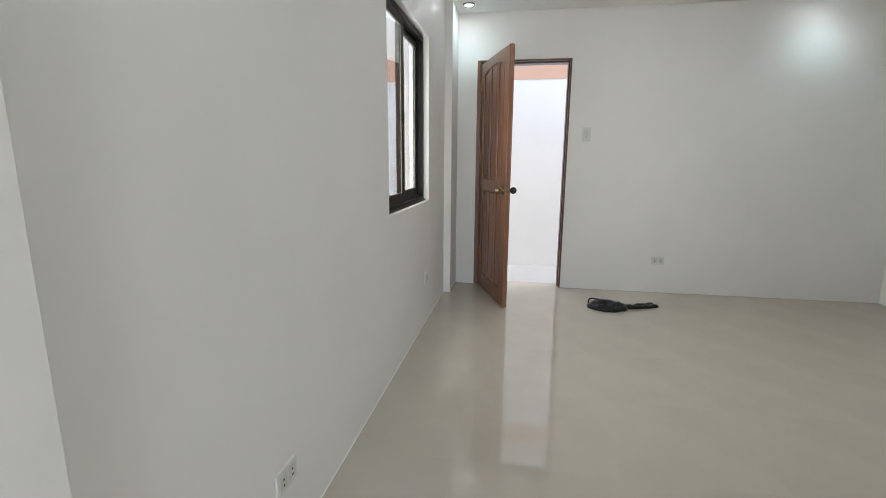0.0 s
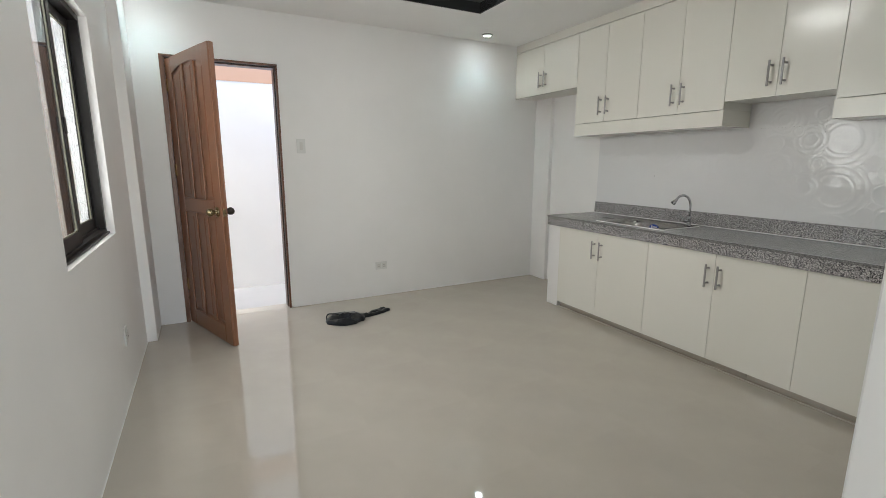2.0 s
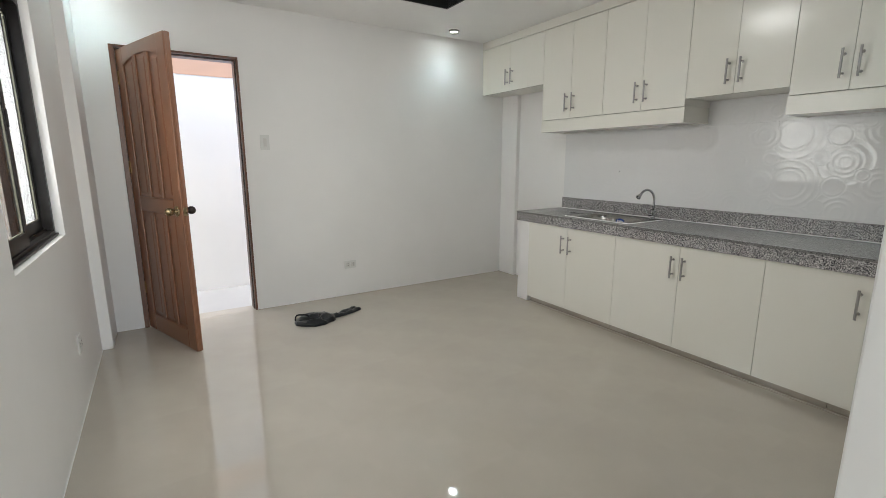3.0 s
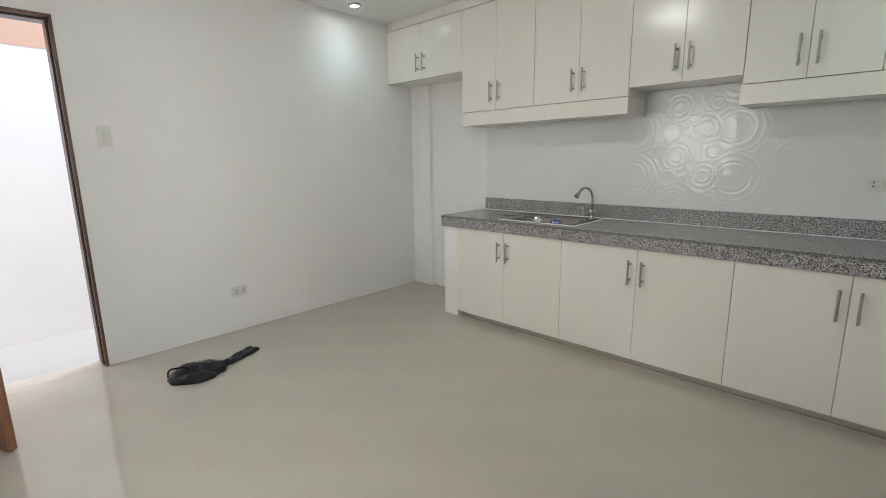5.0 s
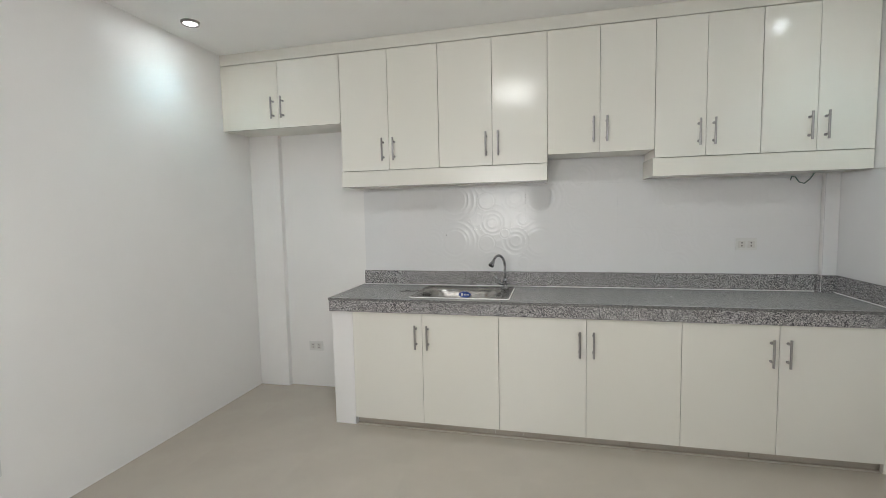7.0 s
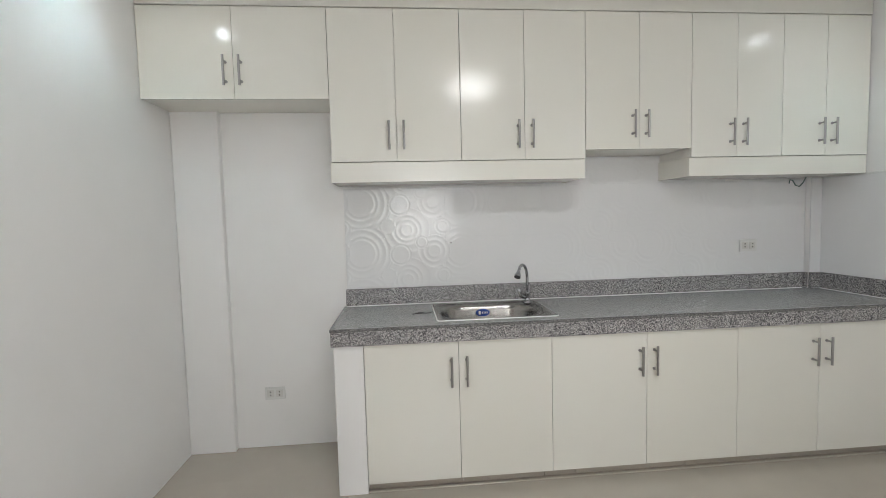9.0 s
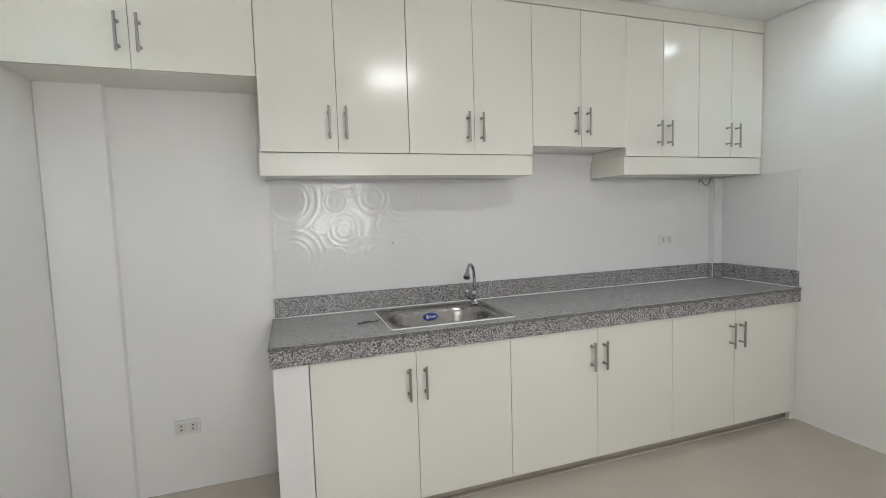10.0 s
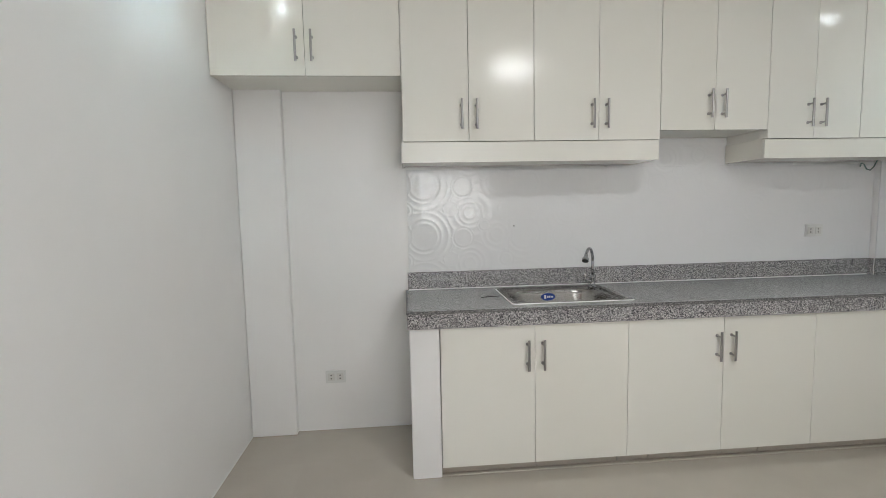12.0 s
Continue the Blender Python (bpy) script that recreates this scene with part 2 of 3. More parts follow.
def lathe(profile, n=24, bm=None, caps=True):
    """Profile of (radius, z), turned round z."""
    b = bmesh.new()
    rings = [[b.verts.new((r * math.cos(a), r * math.sin(a), z)) for a in (2 * math.pi * k / n for k in range(n))] for r, z in profile]
    for a, c in zip(rings, rings[1:]):
        for k in range(n):
            b.faces.new((a[k], a[(k + 1) % n], c[(k + 1) % n], c[k]))
    if caps:
        b.faces.new(rings[0])
        b.faces.new(rings[-1])
    return merge(bm, b)


def slab(us, vs, holes, d0, d1, axis):
    """A slab with clean rectangular openings. us, vs: grid lines; holes: (u0, v0, u1, v1); d0, d1: its two faces along axis."""
    us = sorted(set(us) | {h[0] for h in holes} | {h[2] for h in holes})
    vs = sorted(set(vs) | {h[1] for h in holes} | {h[3] for h in holes})
    place = {"x": lambda u, v, d: (d, u, v), "y": lambda u, v, d: (u, d, v), "z": lambda u, v, d: (u, v, d)}[axis]
    b = bmesh.new()
    made = {}

    def vert(i, j, d):
        if (i, j, d) not in made:
            made[i, j, d] = b.verts.new(place(us[i], vs[j], d))
        return made[i, j, d]

    def solid(i, j):
        if not (0 <= i < len(us) - 1 and 0 <= j < len(vs) - 1):
            return False
        u, v = (us[i] + us[i + 1]) / 2, (vs[j] + vs[j + 1]) / 2
        return not any(h[0] < u < h[2] and h[1] < v < h[3] for h in holes)

    for i in range(len(us) - 1):
        for j in range(len(vs) - 1):
            if not solid(i, j):
                continue
            for d in (d0, d1):
                b.faces.new([vert(i, j, d), vert(i + 1, j, d), vert(i + 1, j + 1, d), vert(i, j + 1, d)])
            for di, dj, e in ((-1, 0, ((i, j), (i, j + 1))), (1, 0, ((i + 1, j), (i + 1, j + 1))), (0, -1, ((i, j), (i + 1, j))), (0, 1, ((i, j + 1), (i + 1, j + 1)))):
                if not solid(i + di, j + dj):
                    (p, q) = e
                    b.faces.new([vert(*p, d0), vert(*q, d0), vert(*q, d1), vert(*p, d1)])
    return b


def structure(name, bm, material, label, category):
    return tagged(part(name, bm, material), label, category, kind="structure")


# ---- the shell ----
WX, EX, NY, SY, H = -0.435, 3.43, 4.555, 0.572, 2.52     # room faces: west, east, north, south, ceiling
T = 0.15
DOOR = (-0.19, 0.657, 2.112)                              # opening in the north wall
WIN = (2.43, 0.915, 3.485, 2.055)                           # y0, z0, y1, z1 in the west wall
BACK = -3.0

structure("wall_north", slab([WX - T, EX + T], [0, 2.70], [(DOOR[0], -0.001, DOOR[1], DOOR[2])], NY, NY + T, "y"), WALL, "white painted wall with a doorway to a bright yard", "wall")
structure("wall_west", slab([BACK - T, NY - 0.003], [0, 2.70], [WIN], WX - T, WX, "x"), WALL, "white painted wall with a sliding window", "wall")
structure("wall_east", slab([BACK - T, NY - 0.003], [0, 2.70], [], EX, EX + T, "x"), WALL, "white painted wall behind the kitchen units", "wall")
structure("wall_south", box(0.700, SY - T, 0, EX - 0.002, SY, H - 0.002, 0.003, 1), WALL, "white painted wall closing the kitchen end", "wall")
# unseen wall; its opening is assumed, to go with the fill lamp
structure("wall_hall", slab([WX - T + 0.003, EX + T - 0.003], [0, 2.70], [(-0.33, 0.9, 1.23, 2.1)], BACK - T, BACK, "y"), WALL, "plain white wall of the front room", "wall")
TRAY = (0.30, 1.36, 2.19, 3.832)
structure("ceiling", slab([WX + 0.002, EX - 0.002], [BACK + 0.002, NY - 0.002], [TRAY], H, H + 0.05, "z"), CEIL, "white ceiling with a dark recessed tray", "ceiling")
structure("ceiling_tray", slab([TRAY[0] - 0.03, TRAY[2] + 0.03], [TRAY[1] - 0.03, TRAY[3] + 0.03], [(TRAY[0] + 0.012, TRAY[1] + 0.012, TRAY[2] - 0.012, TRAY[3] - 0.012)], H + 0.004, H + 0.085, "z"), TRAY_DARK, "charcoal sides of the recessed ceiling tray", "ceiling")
structure("ceiling_tray_top", box(TRAY[0] - 0.03, TRAY[1] - 0.03, H + 0.085, TRAY[2] + 0.03, TRAY[3] + 0.03, H + 0.125), TRAY_GREY, "dark grey glossy top of the ceiling tray", "ceiling")
structure("roof_slab", box(WX - T, BACK - T, 2.70, EX + T, NY + T, 2.80), OUT_WHITE, "plain roof slab over the rooms", "roof")
# corner columns that stand slightly proud of the walls
structure("column_northwest", box(WX - 0.02, 4.19, 0, WX + 0.065, NY - 0.002, H - 0.002, 0.003, 1), WALL, "white painted corner column", "column")
structure("column_northeast", box(3.385, 4.297, 0, EX + 0.02, NY - 0.002, H - 0.002, 0.003, 1), WALL, "white painted corner column in the nook", "column")
structure("column_southwest", box(WX - 0.02, 0.36, 0, WX + 0.065, 0.602, H - 0.002, 0.003, 1), WALL, "white painted column beside the passage", "column")
structure("column_southeast", box(3.385, SY - 0.01, 0, EX + 0.02, 0.655, H - 0.002, 0.003, 1), WALL, "white painted corner column behind the counter", "column")
# caulk bead where walls meet the floor
bead = box(0.66, NY - 0.004, 0.001, 3.383, NY + 0.003, 0.004)
box(WX - 0.003, 0.64, 0.001, WX + 0.004, 4.188, 0.004, bm=bead)
box(0.75, SY - 0.003, 0.001, 2.86, SY + 0.004, 0.004, bm=bead)
box(WX + 0.067, NY - 0.004, 0.001, DOOR[0] - 0.002, NY + 0.003, 0.004, bm=bead)
box(EX - 0.004, 3.63, 0.001, EX + 0.003, 4.295, 0.004, bm=bead)
structure("trim", bead, CAULK, "thin white caulk line along the floor", "trim")

# the bright yard outside: one ground sheet, paved passage, two-coloured boundary walls
structure("ground", box(-60, -60, -0.16, 60, 60, -0.12), SOIL, "bare ground around the house", "ground")
structure("yard_paving", slab([-1.55, 4.2], [-4.0, 5.53], [(WX - T, BACK - T, EX + T, NY + T)], -0.10, -0.012, "z"), PAVING, "pale paved yard passage", "pavement")
structure("yard_wall_north", box(-1.70, 5.53, -0.1, 4.2, 5.68, 2.10), OUT_WHITE, "sunlit white yard wall", "wall")
structure("yard_wall_north_upper", box(-1.70, 5.526, 2.10, 4.2, 5.68, 2.37), OUT_PEACH, "peach painted band above the yard wall", "wall")
structure("yard_wall_west", box(-1.70, -4.0, -0.1, -1.55, 5.525, 2.10), OUT_WHITE, "sunlit white yard wall beside the window", "wall")
structure("yard_wall_west_upper", box(-1.70, -4.0, 2.10, -1.546, 5.521, 2.37), OUT_PEACH, "peach painted band above the side wall", "wall")
structure("yard_wall_north_top", box(-1.70, 5.53, 2.37, 4.2, 5.68, 2.8), OUT_CREAM, "cream painted top of the yard wall", "wall")
structure("yard_wall_west_top", box(-1.70, -4.0, 2.37, -1.55, 5.525, 2.8), OUT_CREAM, "cream painted top of the side wall", "wall")
structure("yard_pilaster", box(-1.15, 5.43, -0.1, -0.62, 5.498, 2.8), OUT_CREAM, "cream painted pilaster on the yard wall", "wall")

# ---- window ----
def sliding_window():
    y0, z0, y1, z1 = WIN
    xo, xi = WX - 0.107, WX - 0.038
    w = thing("window_1", (xo + xi) / 2, (y0 + y1) / 2, z0, "dark brown aluminium sliding window in a white reveal", "window", kind="structure")
    f = slab([y0 + 0.002, y1 - 0.002], [z0 + 0.002, z1 - 0.002], [(y0 + 0.030, z0 + 0.028, y1 - 0.030, z1 - 0.032)], xo, xi, "x")
    part("window_frame", f, ALU, w)
    for x in (xi - 0.034, xi - 0.072):
        part("sill_track", box(x - 0.003, y0 + 0.03, z0 + 0.028, x + 0.003, y1 - 0.03, z0 + 0.042), ALU, w)
    part("sill_track", box(xi, y0 + 0.002, z0 + 0.002, xi + 0.014, y1 - 0.002, z0 + 0.014, 0.002), ALU, w)
    for a, c, x, sl, sr in ((y0 + 0.03, 2.925, xi - 0.014, 0.034, 0.046), (2.945, y1 - 0.03, xi - 0.054, 0.036, 0.042)):
        s = part("sash", slab([a, c], [z0 + 0.034, z1 - 0.036], [(a + sl, z0 + 0.092, c - sr, z1 - 0.078)], x - 0.011, x + 0.011, "x"), ALU, w)
        g = part("pane", box(x - 0.003, a + sl - 0.006, z0 + 0.086, x + 0.003, c - sr + 0.006, z1 - 0.072), GLASS, s)
        g.visible_shadow = False
        part("bead", slab([a + sl, c - sr], [z0 + 0.092, z1 - 0.078], [(a + sl + 0.004, z0 + 0.096, c - sr - 0.004, z1 - 0.082)], x - 0.004, x + 0.006, "x"), BEAD, s, "thin pale glazing bead")
    part("latch", box(xi - 0.006, 2.885, 1.43, xi + 0.004, 2.905, 1.50, 0.003), ALU, w)


sliding_window()


# ---- door ----
def panel_door():
    x0, x1, top = DOOR
    fr = thing("door_frame", (x0 + x1) / 2, NY, 0, "dark varnished wooden door frame in the white wall", "door frame", kind="structure")
    for name, b in (("jamb", box(x0 + 0.002, NY - 0.012, 0.001, x0 + 0.034, NY + T, top - 0.018, 0.003)),
                    ("jamb", box(x1 - 0.018, NY - 0.012, 0.001, x1 - 0.002, NY + T, top - 0.018, 0.003)),
                    ("head", box(x0 + 0.002, NY - 0.012, top - 0.018, x1 - 0.002, NY + T, top - 0.002, 0.003))):
        part(name, b, FRAME_WOOD, fr)
    for b in (box(x0 + 0.034, NY + 0.045, 0.001, x0 + 0.044, NY + T - 0.01, top - 0.028), box(x1 - 0.028, NY + 0.045, 0.001, x1 - 0.018, NY + T - 0.01, top - 0.028),
              box(x0 + 0.034, NY + 0.045, top - 0.028, x1 - 0.018, NY + T - 0.01, top - 0.018)):
        part("door_stop", b, FRAME_WOOD, fr)

    # dark strips put in for the shadow gap between rebate and stop
    for b in (box(x0 + 0.0342, NY + 0.034, 0.001, x0 + 0.039, NY + 0.0448, top - 0.028), box(x1 - 0.023, NY + 0.034, 0.001, x1 - 0.0182, NY + 0.0448, top - 0.028),
              box(x0 + 0.0392, NY + 0.034, top - 0.023, x1 - 0.0232, NY + 0.0448, top - 0.0182)):
        part("shadow_gap", b, SLOT, fr, "dark strip put in for the shadow gap of the rebate")

    edge = box(x1 - 0.001, NY - 0.004, 0.001, x1 + 0.010, NY + 0.003, top + 0.009)
    box(x0 - 0.007, NY - 0.004, top - 0.001, x1 - 0.0012, NY + 0.003, top + 0.009, bm=edge)
    box(x0 - 0.007, NY - 0.004, 0.001, x0 + 0.001, NY + 0.003, top - 0.0012, bm=edge)
    part("caulk_edge", edge, CAULK, fr, "white plaster edge round the frame")

    d = thing("door_1", -0.153, NY - 0.006, 0.008, "open reddish brown panelled wooden door with arched top panels", "door", kind="structure", turn=-70.0)
    W, Hd, t = 0.812, 2.062, 0.040
    cols = [(0.118, 0.292), (0.338, 0.500), (0.546, 0.700)]

    def arch(s):
        return 1.988 - 0.30 * (s - 0.409) ** 2 * 1.6

    core = box(0, 0.012, 0, W, t - 0.012, Hd)
    part("core", core, DOOR_WOOD, d, local=True)
    low0, low1, up0 = 0.135, 0.930, 1.038
    for y0, y1 in ((0.0, 0.0125), (t - 0.0125, t)):
        b = box(0, y0, 0, cols[0][0], y1, Hd, 0.005)
        box(cols[2][1], y0, 0, W, y1, Hd, 0.005, bm=b)
        part("stile", b, DOOR_WOOD, d, local=True)
        for a, c in ((cols[0][1], cols[1][0]), (cols[1][1], cols[2][0])):
            b = box(a, y0, low0, c, y1, low1, 0.005)
            box(a, y0, up0, c, y1, arch(0.409), 0.005, bm=b)
            part("mullion", b, DOOR_WOOD, d, local=True)
        part("rail", box(cols[0][0], y0, 0, cols[2][1], y1, low0, 0.010), DOOR_WOOD, d, local=True)
        part("rail", box(cols[0][0], y0, low1, cols[2][1], y1, up0, 0.010), DOOR_WOOD, d, local=True)
        b = bmesh.new()
        n = 24
        ss = [cols[0][0] + (cols[2][1] - cols[0][0]) * i / n for i in range(n + 1)]
        rows = [[b.verts.new((s, y, z)) for s in ss for z in (arch(s), Hd)] for y in (y0, y1)]
        for i in range(n):
            k = 2 * i
            for r in rows:
                b.faces.new((r[k], r[k + 2], r[k + 3], r[k + 1]))
            for o in (0, 1):
                b.faces.new((rows[0][k + o], rows[0][k + 2 + o], rows[1][k + 2 + o], rows[1][k + o]))
        part("arched_rail", b, DOOR_WOOD, d, local=True)
    for face, y0, s in ((0, 0.012, -1), (1, t - 0.012, 1)):
        for a, c in cols:
            for z0, z1, curved in ((low0, low1, False), (up0, None, True)):
                b = bmesh.new()
                n = 8
                rings = []
                for inset, dy in ((0.002, 0.0), (0.014, 0.001), (0.034, 0.006)):
                    ring = [(a + inset, z0 + inset), (c - inset, z0 + inset)]
                    tops = [(c - inset + (a - c + 2 * inset) * i / n) for i in range(n + 1)]
                    ring += [(q, (arch(q) if curved else z1) - inset) for q in tops]
                    rings.append([b.verts.new((q, y0 + s * dy, z)) for q, z in ring])
                for r0, r1 in zip(rings, rings[1:]):
                    for k in range(len(r0)):
                        b.faces.new((r0[k], r0[(k + 1) % len(r0)], r1[(k + 1) % len(r0)], r1[k]))
                b.faces.new(rings[-1])
                part("panel", b, DOOR_WOOD, d, local=True)
    # knobs, latch plate, hinges
    prof = [(0.0, 0.0), (0.036, 0.0), (0.037, 0.005), (0.030, 0.010), (0.015, 0.013), (0.014, 0.024), (0.021, 0.030), (0.027, 0.042), (0.027, 0.056), (0.020, 0.068), (0.010, 0.074), (0.0, 0.075)]
    for y, rx, mat, lab in ((0.0, 90, BRASS, "aged brass knob"), (t, -90, DARK_KNOB, "dark bronze knob")):
        b = lathe([(max(r, 0.0005), z) for r, z in prof])
        b.transform(pose(0.742, y, 0.965, rx, 0, 0))
        part("knob", b, mat, d, lab, local=True, smooth=True)
    part("latch_plate", box(W - 0.001, 0.009, 0.938, W + 0.002, t - 0.009, 0.992, 0.001), BRASS, d, local=True)
    for z in (0.28, 1.20, 1.83):
        b = rod((-0.008, -0.004, z), (-0.008, -0.004, z + 0.09), 0.007)
        box(-0.006, -0.002, z, 0.03, 0.001, z + 0.09, bm=b)
        part("hinge", b, HINGE, d, "bright brass hinge", local=True)


panel_door()


# ---- ceiling lights ----
def downlight(x, y):
    d = thing("downlight", x, y, H - 0.012, "small round recessed downlight switched on, chrome rim", "ceiling light", "recessed downlights")
    b = lathe([(0.037, 0.005), (0.039, -0.003), (0.046, -0.005), (0.052, 0.003), (0.052, 0.013), (0.037, 0.013), (0.037, 0.005)], caps=False)
    part("rim", b, NICKEL, d, local=True, smooth=True)
    b = lathe([(0.0005, -0.006), (0.018, -0.004), (0.030, 0.0), (0.0365, 0.006), (0.0365, 0.0105), (0.0005, 0.0105)])
    part("diffuser", b, LED, d, "glowing white lens", local=True)


for x, y in DOWNLIGHTS:
    downlight(x, y)
p = thing("ceiling_light", 1.24, 2.60, H + 0.055, "flat square ceiling light glowing in the dark tray", "ceiling light")
part("frame", slab([1.04, 1.44], [2.40, 2.80], [(1.055, 2.415, 1.425, 2.785)], H + 0.055, H + 0.085, "z"), PLASTIC, p)
part("diffuser", box(1.056, 2.416, H + 0.062, 1.424, 2.784, H + 0.08), PANEL, p)


# ---- kitchen: base units ----
def bar_handle(x, y, z0, z1, parent):
    """A round bar on two posts, standing off a door whose face is at x."""
    b = rod((x - 0.036, y, z0), (x - 0.036, y, z1), 0.0062, n=14)
    for z in (z0 + 0.026, z1 - 0.026):
        rod((x - 0.036, y, z), (x + 0.001, y, z), 0.0048, n=10, bm=b)
        rod((x - 0.003, y, z), (x + 0.001, y, z), 0.008, n=12, bm=b)
    sharp(part("handle", b, NICKEL, parent, "brushed metal bar handle", smooth=True))


def two_door_unit(name, y1, ym, y0, zb, zt, xf, xb, hz, label, group, z_body=None):
    """A cabinet with two doors; y1 is its north side. hz: lower end of the handles."""
    u = thing(name, (xf + xb) / 2, (y0 + y1) / 2, zb, label, "cabinet", group)
    g = 0.0011
    body = slab([y0 + 0.0005, y1 - 0.0005], [zb + 0.004, zt], [(y0 + 0.018, zb + 0.02, y1 - 0.018, zt - 0.018)], xf + 0.0185, xb, "x")
    part("body", body, CARCASS, u)
    back = box(xb - 0.006, y0 + 0.018, zb + 0.02, xb - 0.001, y1 - 0.018, zt - 0.018)
    part("back_panel", back, CARCASS, u)
    for a, c, side in ((ym + g, y1 - g, -1), (y0 + g, ym - g, 1)):
        d = part("door", box(xf, a, zb, xf + 0.018, c, zt - 0.002, 0.0016), CABINET, u)
        yh = a + 0.037 if side < 0 else c - 0.037
        bar_handle(xf, yh, hz, hz + 0.149, d)
    return u


BX = 2.853
BASE = [(3.478, 3.017, 2.546), (2.546, 2.048, 1.553), (1.553, 1.091, 0.614)]
for y1, ym, y0 in BASE:
    two_door_unit("base_cabinet", y1, ym, y0, 0.052, 0.748, BX, EX - 0.03, 0.530, "cream lacquered base cabinet under the granite counter", "base cabinets")
e = thing("end_panel", 3.1, 3.55, 0, "white painted masonry end of the counter", "counter end", kind="structure")
part("panel", box(BX + 0.006, 3.480, 0, EX - 0.003, 3.622, 0.748, 0.004), WALL, e)
e = thing("filler_strip", 2.9, 0.593, 0, "narrow cream filler beside the wall", "filler", kind="structure")
part("strip", box(BX + 0.004, SY + 0.002, 0.0, BX + 0.03, 0.613, 0.748, 0.001), CABINET, e)
k = thing("toe_kick", 2.89, 2.0, 0, "low tiled plinth under the base cabinets", "plinth", kind="structure")
edges = [3.479, 3.0, 2.578, 2.409, 1.807, 1.198, 0.580]
for a, c in zip(edges, edges[1:]):
    part("tile", box(2.898, c + 0.0015, 0.001, 2.910, a - 0.0015, 0.050, 0.001, 1), TILE, k)
part("grout", box(2.910, 0.580, 0.0, 2.916, 3.479, 0.049), CAULK, k, "pale grout between the plinth tiles")
part("lip", box(2.866, 0.615, 0.0, 2.876, 3.479, 0.006, 0.002, 1), GROUT, k, "pale grout line along the plinth")

# ---- counter ----
CT, CB, CX, CY0, CY1 = 0.836, 0.750, 2.836, SY + 0.002, 3.632
c = thing("countertop", 3.13, 2.1, CB, "speckled grey granite counter with tiled front edge and splashback", "countertop")
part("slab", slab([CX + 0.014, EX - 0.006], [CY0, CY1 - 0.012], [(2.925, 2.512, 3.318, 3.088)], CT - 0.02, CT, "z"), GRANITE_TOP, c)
part("bed", slab([CX + 0.014, EX - 0.006], [CY0, CY1 - 0.012], [(2.92, 2.505, 3.325, 3.095)], CB + 0.004, CT - 0.021, "z"), GROUT, c)
lip = [CY1, 3.258, 3.075, 2.482, 1.882, 1.282, CY0]
for a, b2 in zip(lip, lip[1:]):
    part("edge_tile", box(CX, b2 + 0.0008, CB, CX + 0.013, a - 0.0008, CT - 0.013, 0.0012, 1), GRANITE, c)
part("edge_tile", box(CX + 0.0135, CY1 - 0.0115, CB, EX - 0.006, CY1, CT - 0.013, 0.0012, 1), GRANITE, c)
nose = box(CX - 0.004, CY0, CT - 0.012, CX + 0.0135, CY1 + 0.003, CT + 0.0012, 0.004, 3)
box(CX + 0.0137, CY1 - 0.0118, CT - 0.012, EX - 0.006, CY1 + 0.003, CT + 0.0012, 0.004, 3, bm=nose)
part("nosing", nose, GRANITE_NOSE, c, "dark granite nosing strip")
part("mortar_line", box(CX - 0.001, CY0, CT - 0.0145, CX + 0.01, CY1, CT - 0.0118), EDGE_DARK, c, "dark joint under the nosing")
UP = 0.940
seams = [3.622, 3.444, 2.844, 2.244, 1.644, 1.044, 0.657]
for a, b2 in zip(seams, seams[1:]):
    part("splash_tile", box(3.408, b2 + 0.0008, CT + 0.001, EX - 0.003, a - 0.0008, UP, 0.0015, 1), GRANITE, c)
part("splash_tile", box(3.362, SY + 0.021, CT + 0.001, 3.384, 0.6555, UP, 0.0015, 1), GRANITE, c)
part("splash_tile", box(3.386, 0.657, CT + 0.001, 3.4075, 0.676, UP, 0.0015, 1), GRANITE, c)
part("splash_tile", box(CX + 0.012, SY + 0.002, CT + 0.001, 3.3835, SY + 0.020, UP, 0.0015, 1), GRANITE, c)
bead = box(3.400, 0.68, CT + 0.0005, 3.409, 3.62, CT + 0.006, 0.002, 1)
box(CX + 0.02, SY + 0.019, CT + 0.0005, 3.362, SY + 0.025, CT + 0.006, 0.002, 1, bm=bead)
part("caulk_line", bead, CAULK, c, "white caulk line")


# ---- sink and tap ----
def rounded(x0, y0, x1, y1, r, z, n=6):
    pts = []
    for cx, cy, a0 in ((x1 - r, y1 - r, 0), (x0 + r, y1 - r, 90), (x0 + r, y0 + r, 180), (x1 - r, y0 + r, 270)):
        for i in range(n + 1):
            a = radians(a0 + 90 * i / n)
            pts.append((cx + r * math.cos(a), cy + r * math.sin(a), z))
    return pts


def loft(loops, cap_last=True):
    b = bmesh.new()
    rings = [[b.verts.new(q) for q in lo] for lo in loops]
    for r0, r1 in zip(rings, rings[1:]):
        for k in range(len(r0)):
            b.faces.new((r0[k], r0[(k + 1) % len(r0)], r1[(k + 1) % len(r0)], r1[k]))
    if cap_last:
        b.faces.new(rings[-1])
    return b


